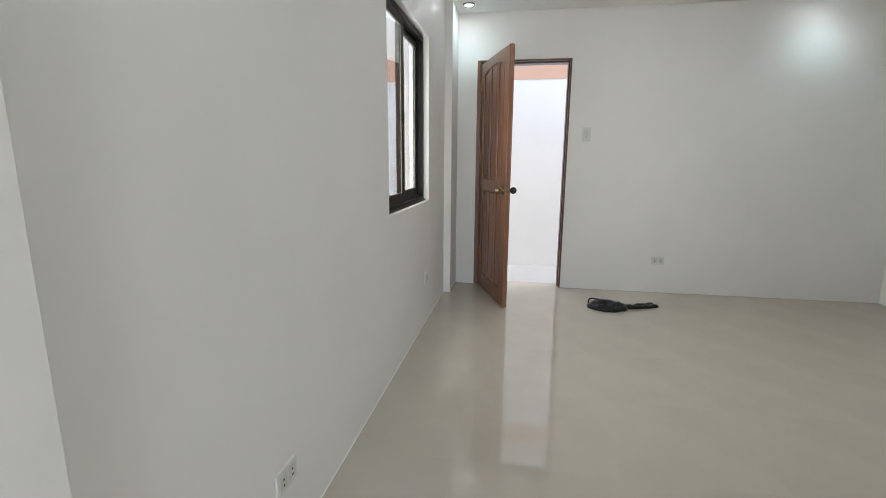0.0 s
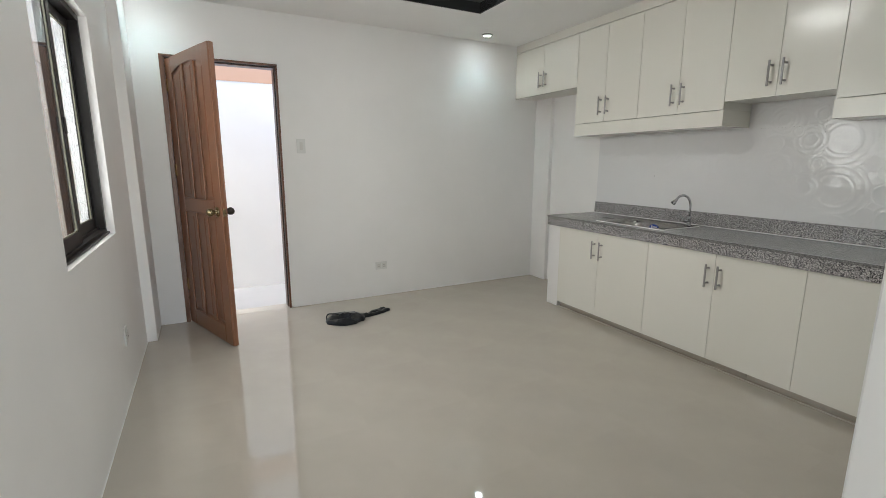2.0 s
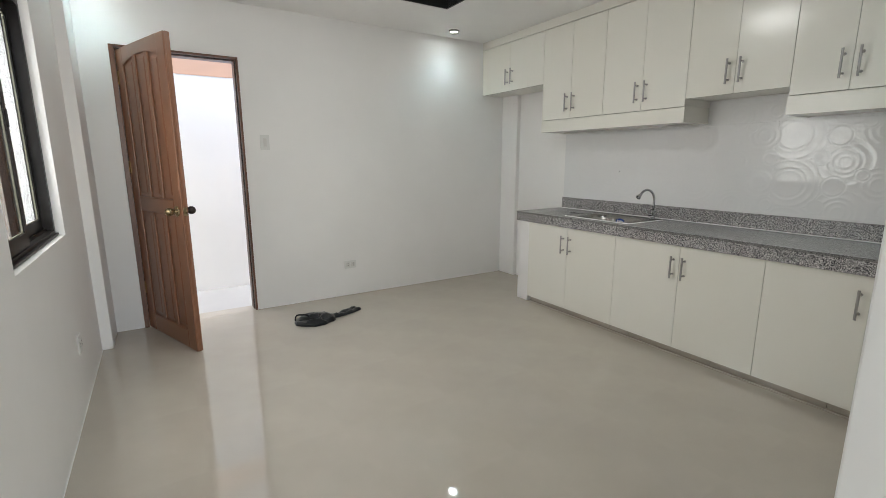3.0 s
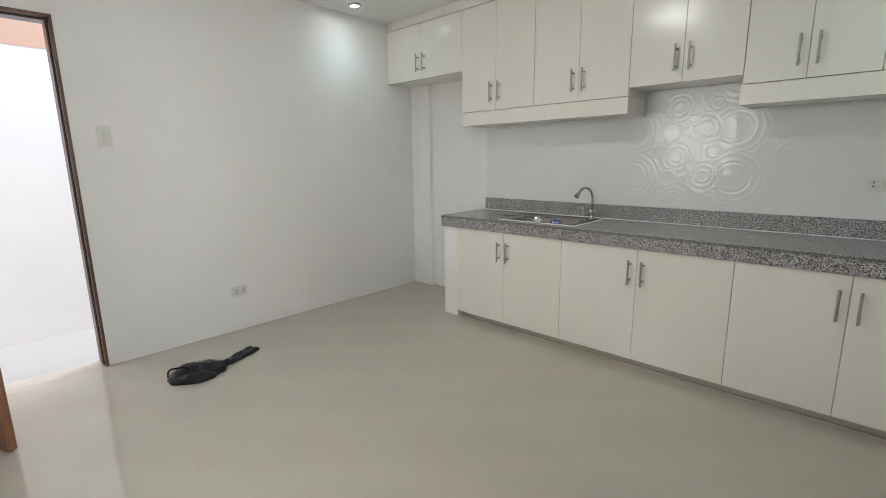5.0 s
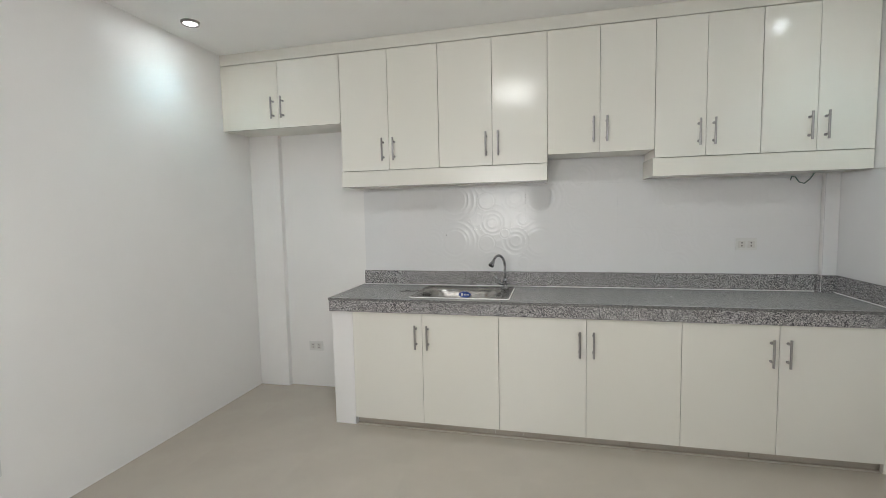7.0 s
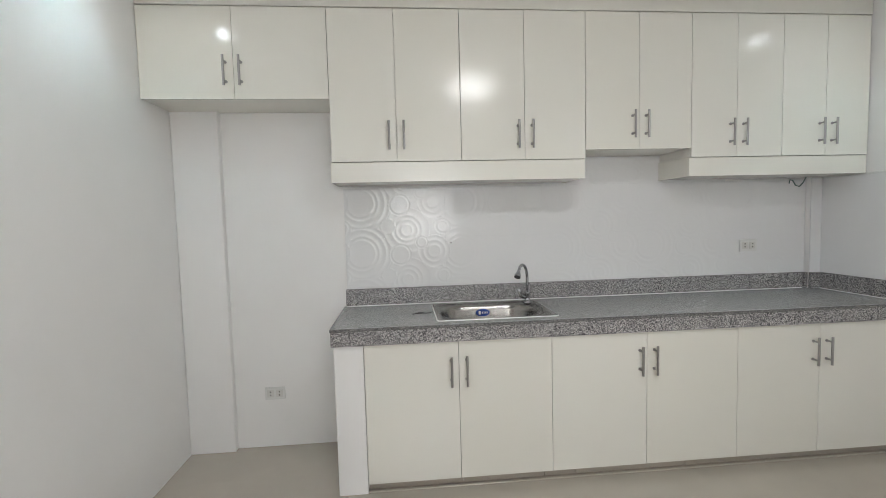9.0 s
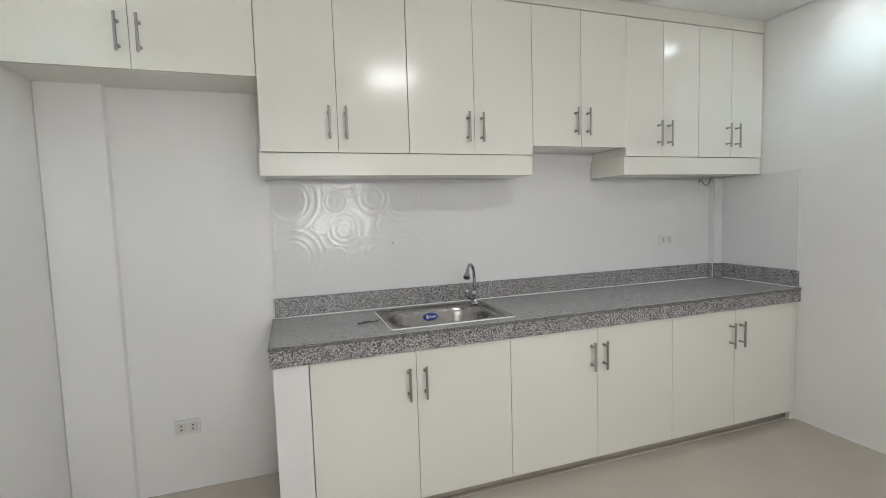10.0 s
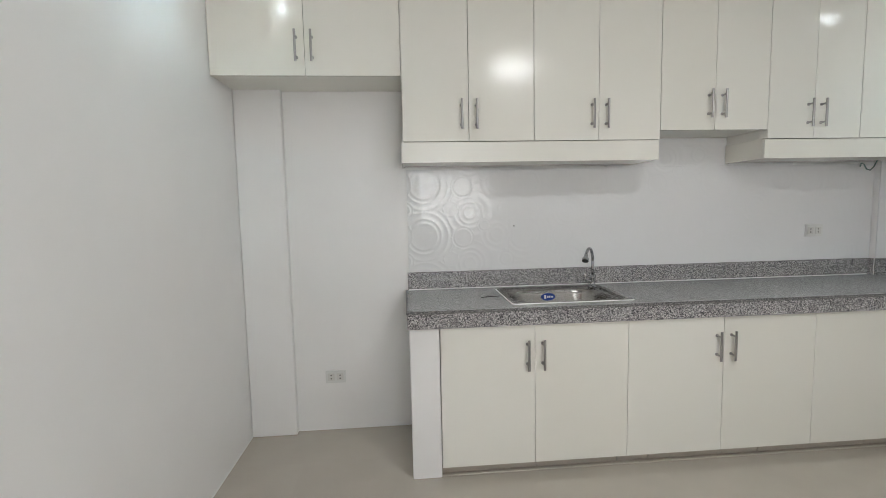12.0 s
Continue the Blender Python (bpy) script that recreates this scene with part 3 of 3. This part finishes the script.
def kitchen_sink():
    s = thing("kitchen_sink", 3.12, 2.8, CT, "brushed stainless steel inset sink in the granite counter", "sink")
    z = CT
    bowl = loft([rounded(2.906, 2.488, 3.338, 3.112, 0.018, z + 0.001), rounded(2.908, 2.490, 3.336, 3.110, 0.018, z + 0.006), rounded(2.914, 2.496, 3.330, 3.104, 0.018, z + 0.007),
                 rounded(2.926, 2.508, 3.318, 3.092, 0.02, z + 0.003), rounded(2.936, 2.552, 3.276, 3.082, 0.135, z + 0.002), rounded(2.942, 2.558, 3.270, 3.076, 0.132, z - 0.004),
                 rounded(2.946, 2.562, 3.262, 3.072, 0.128, z - 0.03), rounded(2.954, 2.574, 3.252, 3.060, 0.120, z - 0.12), rounded(2.985, 2.605, 3.222, 3.026, 0.08, z - 0.155),
                 rounded(3.05, 2.75, 3.14, 2.87, 0.04, z - 0.162)])
    sharp(part("bowl", bowl, STEEL, s, smooth=True), 50)
    part("caulk_line", loft([rounded(2.9025, 2.4845, 3.3415, 3.1155, 0.02, z + 0.0008), rounded(2.904, 2.486, 3.340, 3.114, 0.02, z + 0.004), rounded(2.908, 2.490, 3.336, 3.110, 0.018, z + 0.0055)], False), CAULK, s, "thin pale caulk round the rim")
    for i in range(4):
        y = 2.513 + 0.009 * i
        part("drainer_ridge", box(2.96, y - 0.0012, z + 0.0015, 3.24, y + 0.0012, z + 0.005, 0.0008, 1), STEEL, s)
    part("drain", rod((3.095, 2.81, z - 0.164), (3.095, 2.81, z - 0.158), 0.038, n=24), CHROME, s)
    b = bmesh.new()
    bmesh.ops.create_circle(b, cap_ends=True, segments=32, radius=1)
    b.transform(Matrix.Translation((3.2565, 2.823, z - 0.038)) @ pose(0, 0, 0, 0, -84, 0) @ Matrix.Diagonal((0.021, 0.041, 1, 1)))
    st = part("sticker", b, BLUE, s, "oval blue sticker with white lettering marks")
    for dy, w, h in ((-0.026, 0.005, 0.010), (-0.017, 0.006, 0.010), (-0.008, 0.004, 0.013), (0.002, 0.007, 0.011), (0.018, 0.012, 0.020)):
        b = box(-0.001, dy - w / 2, -h / 2, 0.0005, dy + w / 2, h / 2)
        b.transform(pose(3.2548, 2.823, z - 0.038, 0, 6, 0))
        part("lettering", b, WHITE_INK, st)


kitchen_sink()


def tap():
    x, y, z = 3.288, 2.548, CT + 0.003
    tp = thing("tap", x, y, z, "chrome gooseneck tap with side lever behind the sink", "tap")
    b = lathe([(0.026, 0.0), (0.026, 0.006), (0.018, 0.012), (0.014, 0.02), (0.014, 0.05), (0.017, 0.054), (0.017, 0.062), (0.012, 0.07), (0.009, 0.075)])
    part("base", b, CHROME, tp, local=True, smooth=True)
    pts = [(0, 0, 0.07), (0, 0, 0.11), (0, 0, 0.15)]
    dx, dy = -0.72, 0.69
    for i in range(1, 15):
        a = radians(180 * i / 14 * 0.82)
        r = 0.055
        q = r - r * math.cos(a)
        pts.append((dx * q, dy * q, 0.15 + 0.085 * math.sin(a) * 0.95))
    sp = part("spout", tube(pts, 0.0085), CHROME, tp, local=True, smooth=True)
    tip = Vector(pts[-1])
    d = (tip - Vector(pts[-2])).normalized()
    d = (d + Vector((-0.35, 0.1, 0))).normalized()
    b = rod(tip - d * 0.006, tip + d * 0.008, 0.010, 0.0125)
    rod(tip + d * 0.008, tip + d * 0.024, 0.0125, 0.019, bm=b)
    rod(tip + d * 0.024, tip + d * 0.036, 0.019, 0.0185, bm=b)
    nz = part("nozzle", b, CHROME, sp, "bell-shaped aerator nozzle", local=True, smooth=True)
    sharp(nz)
    part("aerator", rod(tip + d * 0.0355, tip + d * 0.0368, 0.0155), SLOT, tp, "dark aerator face", local=True)
    b = tube([(0, 0.005, 0.036), (-0.010, 0.026, 0.037), (-0.016, 0.042, 0.046), (-0.021, 0.052, 0.066), (-0.026, 0.060, 0.092)], [0.013, 0.012, 0.010, 0.0085, 0.0115])
    part("lever", b, CHROME, tp, local=True, smooth=True)


tap()

# ---- kitchen: wall units ----
UX = 3.102
two_door_unit("wall_cabinet", 4.553, 4.097, 3.629, 1.982, 2.440, UX, EX - 0.003, 2.041, "short cream wall cabinet over the empty fridge nook", "wall cabinets")
two_door_unit("wall_cabinet", 3.628, 3.288, 2.947, 1.657, 2.440, UX, EX - 0.012, 1.714, "tall cream lacquered wall cabinet with bar handles", "wall cabinets")
two_door_unit("wall_cabinet", 2.946, 2.600, 2.263, 1.657, 2.440, UX, EX - 0.012, 1.714, "tall cream lacquered wall cabinet with bar handles", "wall cabinets")
two_door_unit("wall_cabinet", 2.262, 1.958, 1.655, 1.705, 2.440, UX, EX - 0.012, 1.763, "slightly shorter cream wall cabinet in the hood gap", "wall cabinets")
two_door_unit("wall_cabinet", 1.654, 1.386, 1.112, 1.657, 2.440, UX, EX - 0.012, 1.714, "tall cream lacquered wall cabinet with bar handles", "wall cabinets")
two_door_unit("wall_cabinet", 1.111, 0.845, 0.578, 1.657, 2.440, UX, EX - 0.05, 1.714, "tall cream wall cabinet against the end wall", "wall cabinets")
f = thing("cabinet_cornice", 3.2, 2.56, 2.443, "cream filler board between wall cabinets and ceiling", "filler", kind="structure")
part("board", box(UX - 0.002, SY + 0.002, 2.443, UX + 0.05, 4.552, H - 0.001, 0.0015, 1), CARCASS, f)
for y0, y1 in ((2.264, 3.636), (0.576, 1.662)):
    v = thing("pelmet", UX, (y0 + y1) / 2, 1.551, "cream pelmet board under the wall cabinets", "pelmet", "pelmets")
    part("front_board", box(UX + 0.006, y0, 1.551, UX + 0.024, y1, 1.654, 0.0015), CABINET, v)
    part("bottom_board", box(UX + 0.0245, y0 + 0.0185, 1.5525, EX - 0.055, y1 - 0.0185, 1.566), CABINET, v)
    part("side_board", box(UX + 0.0245, y1 - 0.018, 1.551, EX - 0.013, y1, 1.6605, 0.0015), CABINET, v)
    part("side_board", box(UX + 0.0245, y0, 1.551, EX - 0.05 if y0 < 1 else EX - 0.013, y0 + 0.018, 1.6605, 0.0015), CABINET, v)


# ---- small fittings ----
def socket(name, m, label, w=0.118, h=0.076):
    """An outlet plate facing -y before m turns it."""
    s = thing(name, 0, 0, 0, label, "socket", "wall sockets")
    s.matrix_world = m
    HOME[s.name] = m
    part("plate", box(-w / 2, -0.009, -h / 2, w / 2, 0, h / 2, 0.003), PLASTIC, s, local=True)
    for dx in (-0.026, 0.026):
        g = part("outlet", box(dx - 0.02, -0.0115, -0.022, dx + 0.02, -0.0085, 0.022, 0.001, 1), IVORY, s, local=True)
        for dz in (-0.0095, 0.0095):
            part("slot", rod((dx, -0.0122, dz), (dx, -0.011, dz), 0.0042, n=10), SLOT, g, local=True)
            HOME[g.name] = m


socket("wall_socket", pose(1.528, NY, 0.306), "white double wall socket on the door wall")
socket("wall_socket", pose(EX, 4.066, 0.328, 0, 0, -90), "white double wall socket in the fridge nook")
socket("wall_socket", pose(EX - 0.009, 1.052, 1.127, 0, 0, -90), "white double socket on the tiled splashback")
socket("wall_socket", pose(WX, 1.26, 0.262, 0, 0, 90), "white double wall socket low on the window wall")
socket("wall_socket", pose(WX, 3.35, 0.345, 0, 0, 90), "white wall socket under the window", 0.075, 0.1)
s = thing("light_switch", 0.817, NY, 1.450, "white rocker light switch beside the door frame", "switch")
part("plate", box(-0.037, -0.008, -0.062, 0.037, 0, 0.062, 0.003), PLASTIC, s, local=True)
part("rocker", box(-0.013, -0.012, -0.034, 0.013, -0.0075, 0.034, 0.002), IVORY, s, local=True)

w = thing("loose_wire", 3.33, 0.75, 1.56, "loose grey-green electric wire hanging under the pelmet", "wire")
part("cable", tube([(3.33, 0.74, 1.5535), (3.33, 0.746, 1.542), (3.325, 0.765, 1.515), (3.32, 0.795, 1.492), (3.318, 0.822, 1.500), (3.318, 0.842, 1.530), (3.316, 0.862, 1.535), (3.315, 0.868, 1.512)], 0.0035, 8), WIRE, w, smooth=True)
w = thing("scrap_of_wire", 3.115, 3.17, CT, "scrap of dark tie wire lying on the counter", "wire")
b = tube([(3.105, 3.235, CT + 0.003), (3.10, 3.21, CT + 0.006), (3.118, 3.185, CT + 0.003), (3.108, 3.16, CT + 0.005), (3.125, 3.135, CT + 0.003), (3.15, 3.12, CT + 0.004)], 0.0022, 6)
tube([(3.10, 3.21, CT + 0.004), (3.125, 3.20, CT + 0.007), (3.132, 3.17, CT + 0.003)], 0.0018, 6, bm=b)
part("strand", b, TWIG, w, smooth=True)


# ---- black plastic bag ----
def crumpled(spine, jitter, seed, n=40, bm=None):
    """A flattened crumpled roll along spine rows of (x, y, half width, height)."""
    b = bmesh.new()
    rings = []
    for i, (x, y, w, h) in enumerate(spine):
        x0, y0 = spine[max(i - 1, 0)][:2]
        x1, y1 = spine[min(i + 1, len(spine) - 1)][:2]
        d = Vector((x1 - x0, y1 - y0, 0)).normalized()
        s = Vector((-d.y, d.x, 0))
        ring = []
        for k in range(n):
            a = 2 * math.pi * k / n
            q = Vector((x, y, 0)) + s * (w * math.cos(a))
            up = max(math.sin(a), 0.0) ** 0.7
            fold = 1 - 2.4 * abs(noise.noise(Vector((q.x * 11 + seed, q.y * 11, 0.3))))
            fine = 1 - 2.4 * abs(noise.noise(Vector((q.x * 26 + seed, q.y * 26, up))))
            q.z = 0.003 + h * up * (0.66 + 0.42 * fold + 0.10 * fine)
            q.x += jitter * noise.noise(Vector((q.x * 14, q.y * 14, seed + 3)))
            q.y += jitter * noise.noise(Vector((q.x * 14, q.y * 14, seed + 9)))
            q.z = max(q.z, 0.002)
            ring.append(b.verts.new(q))
        rings.append(ring)
    for r0, r1 in zip(rings, rings[1:]):
        for k in range(n):
            b.faces.new((r0[k], r0[(k + 1) % n], r1[(k + 1) % n], r1[k]))
    b.faces.new(rings[0])
    b.faces.new(rings[-1])
    return merge(bm, b)


def along(rows, steps):
    out = []
    for i in range(steps + 1):
        f = i / steps * (len(rows) - 1)
        k = min(int(f), len(rows) - 2)
        u = f - k
        u = u * u * (3 - 2 * u)
        out.append(tuple(a + (c - a) * u for a, c in zip(rows[k], rows[k + 1])))
    return out


bag = thing("plastic_bag", 1.03, 4.0, 0, "crumpled black plastic shopping bag lying on the tiles", "plastic bag")
sack = part("sack", crumpled(along([(0.862, 4.06, 0.03, 0.010), (0.890, 4.045, 0.115, 0.028), (0.96, 4.01, 0.150, 0.046), (1.03, 3.985, 0.140, 0.052), (1.09, 3.982, 0.112, 0.046), (1.13, 3.986, 0.070, 0.038), (1.165, 3.996, 0.030, 0.034), (1.20, 4.008, 0.016, 0.026)], 48), 0.022, 1.0, 36), BAG, bag, smooth=True)
sharp(sack, 24)
for rows, seed in (([(1.13, 3.98, 0.020, 0.032), (1.19, 3.998, 0.022, 0.030), (1.28, 4.045, 0.036, 0.028), (1.36, 4.092, 0.046, 0.026), (1.385, 4.105, 0.040, 0.022), (1.395, 4.110, 0.014, 0.010)], 4.0),
                   ([(1.15, 3.976, 0.014, 0.024), (1.24, 3.998, 0.018, 0.024), (1.34, 4.040, 0.026, 0.022), (1.405, 4.07, 0.024, 0.022), (1.425, 4.078, 0.015, 0.014), (1.43, 4.08, 0.006, 0.006)], 7.0)):
    sharp(part("handle", crumpled(along(rows, 24), 0.014, seed, 22), BAG, bag, smooth=True), 26)
strap = [(0.908 - 0.052 * math.cos(radians(a)), 4.035 + 0.026 * math.cos(radians(a)), 0.016 + 0.046 * math.sin(radians(a)) + 0.006 * math.sin(radians(3 * a))) for a in range(-40, 221, 10)]
part("loop", tube(strap, [0.0045 + 0.004 * i / 26 for i in range(27)], 10), BAG, bag, smooth=True)

# ---- tiles of the splashback ----
# plates of concentric grooves: centre, radii from the flat middle outwards; later ones lie over earlier ones
PLATES = [((0.095, 0.210), (0.079, 0.104, 0.144, 0.178)), ((0.367, 0.045), (0.032, 0.064, 0.090, 0.137)), ((0.530, 0.215), (0.035, 0.066, 0.098)),
          ((0.326, 0.198), (0.050, 0.068)), ((0.254, 0.071), (0.046,)), ((0.585, 0.065), (0.030, 0.052)), ((0.455, 0.270), (0.026, 0.042))]
TW, TH, START = 0.60, 0.30, 3.614


def relief(u, v):
    """Height of the embossed plates at u, v on a tile."""
    h = 0.0007 * math.sin(2 * math.pi * (u / TW * 3 + 0.15)) * math.sin(2 * math.pi * (v / TH + 0.4)) + 0.0006
    for (cx, cy), radii in PLATES:
        du, dv = (u - cx + TW / 2) % TW - TW / 2, (v - cy + TH / 2) % TH - TH / 2
        d = math.hypot(du, dv)
        if d >= radii[-1]:
            continue
        if d < radii[0]:
            h = 0.0004 + 0.0005 * (d / radii[0]) ** 7
            continue
        for k, (r0, r1) in enumerate(zip(radii, radii[1:])):
            if r0 <= d < r1:
                s = abs(2 * (d - r0) / (r1 - r0) - 1)
                h = 0.0002 + 0.0008 * s ** 1.8
    return h


RELIEF = {}


def splash_tile(w, h, u0, v0):
    """Mesh of one glazed tile, local z up and face along -x."""
    key = (round(w, 3), round(h, 3), round(u0, 3), round(v0, 3))
    if key in RELIEF:
        return RELIEF[key]
    nu, nv = max(2, round(w / 0.0038)), max(2, round(h / 0.0038))
    verts, faces = [], []
    for i in range(nu + 1):
        for j in range(nv + 1):
            u, v = w * i / nu, h * j / nv
            z = relief(u0 + u, v0 + v)
            verts.append((-0.008 - z, -u, v))
    for i in range(nu):
        for j in range(nv):
            k = i * (nv + 1) + j
            faces.append((k, k + 1, k + nv + 2, k + nv + 1))
    n = len(verts)
    verts += [(0, 0, 0), (0, -w, 0), (0, -w, h), (0, 0, h)]
    verts += [verts[0], verts[nu * (nv + 1)], verts[nu * (nv + 1) + nv], verts[nv]]
    a, b2, c2, d2 = n + 4, n + 5, n + 6, n + 7
    faces += [(n, n + 1, b2, a), (n + 1, n + 2, c2, b2), (n + 2, n + 3, d2, c2), (n + 3, n, a, d2)]
    me = bpy.data.meshes.new("splash_tile")
    me.from_pydata(verts, [], faces)
    for poly in me.polygons:
        poly.use_smooth = len(poly.vertices) == 4 and poly.index < nu * nv
    me.materials.append(SPLASH)
    RELIEF[key] = me
    return me


sb = thing("splashback", EX - 0.003, 2.1, UP, "glossy white tiled splashback embossed with circles", "splashback", kind="structure")
for row, (z0, z1) in enumerate(((UP + 0.001, 1.2398), (1.24, 1.5398), (1.54, 1.705))):
    y = START
    while y > 0.66:
        w = min(TW, y - 0.657)
        if row == 2 and not (y > 1.65 and y - w < 2.27):
            y -= TW
            continue
        o = new("tile", splash_tile(w - 0.0002, z1 - z0, 0.0, 0.0))
        o.parent = sb
        o.location = (0, y - 2.1, z0 - UP)
        y -= TW
tw = thing("side_splashback", 3.1, SY + 0.002, UP, "plain glossy white tiles on the end wall with a white edge trim", "splashback", kind="structure")
for x0, x1 in ((2.862, 3.384),):
    for z0, z1 in ((UP + 0.001, 1.547),):
        part("tile", box(x0, SY + 0.001, z0, x1 - 0.001, SY + 0.009, z1, 0.001, 1), SPLASH, tw)
for z0, z1 in ((UP + 0.001, 1.547),):
    part("tile", box(3.376, SY + 0.010, z0, 3.3845, 0.656, z1, 0.001, 1), SPLASH, tw)
part("drill_hole", rod((EX - 0.0135, 2.981, 1.202), (EX - 0.008, 2.981, 1.202), 0.004, n=10), SLOT, sb, "small dark drill hole in the tiles")
trim = box(2.848, SY + 0.001, CT + 0.004, 2.861, SY + 0.011, 1.558, 0.002, 1)
box(2.8615, SY + 0.001, 1.5475, 3.10, SY + 0.011, 1.558, 0.002, 1, bm=trim)
part("edge_trim", trim, CAULK, tw, "white plastic edge trim")

# ---- floor tiles ----
fl = structure("floor", box(WX - T + 0.01, BACK, -0.11, EX + 0.02, NY + T, -0.0009), GROUT, "polished beige porcelain tile floor", "floor")
TILES = {}


def floor_piece(x0, y0, x1, y1):
    key = (round(x1 - x0, 3), round(y1 - y0, 3))
    if key not in TILES:
        b = box(0, 0, -0.0008, key[0], key[1], 0, 0.00012, 1)
        me = bpy.data.meshes.new("tile")
        b.to_mesh(me)
        b.free()
        me.materials.append(TILE)
        TILES[key] = me
    o = new("tile", TILES[key])
    o.parent = fl
    o.location = (x0, y0, 0)


G = 0.0002
xs = [WX + 0.001] + [0.07 + 0.6 * i for i in range(0, 6)] + [EX - 0.001]
ys = [BACK + 0.001] + [0.59 + 0.6 * i for i in range(-5, 7)] + [NY + 0.001]
for x0, x1 in zip(xs, xs[1:]):
    for y0, y1 in zip(ys, ys[1:]):
        floor_piece(x0 + G, y0 + G, x1 - G, y1 - G)
floor_piece(DOOR[0] + G, NY + 0.003, DOOR[1] - G, NY + T)
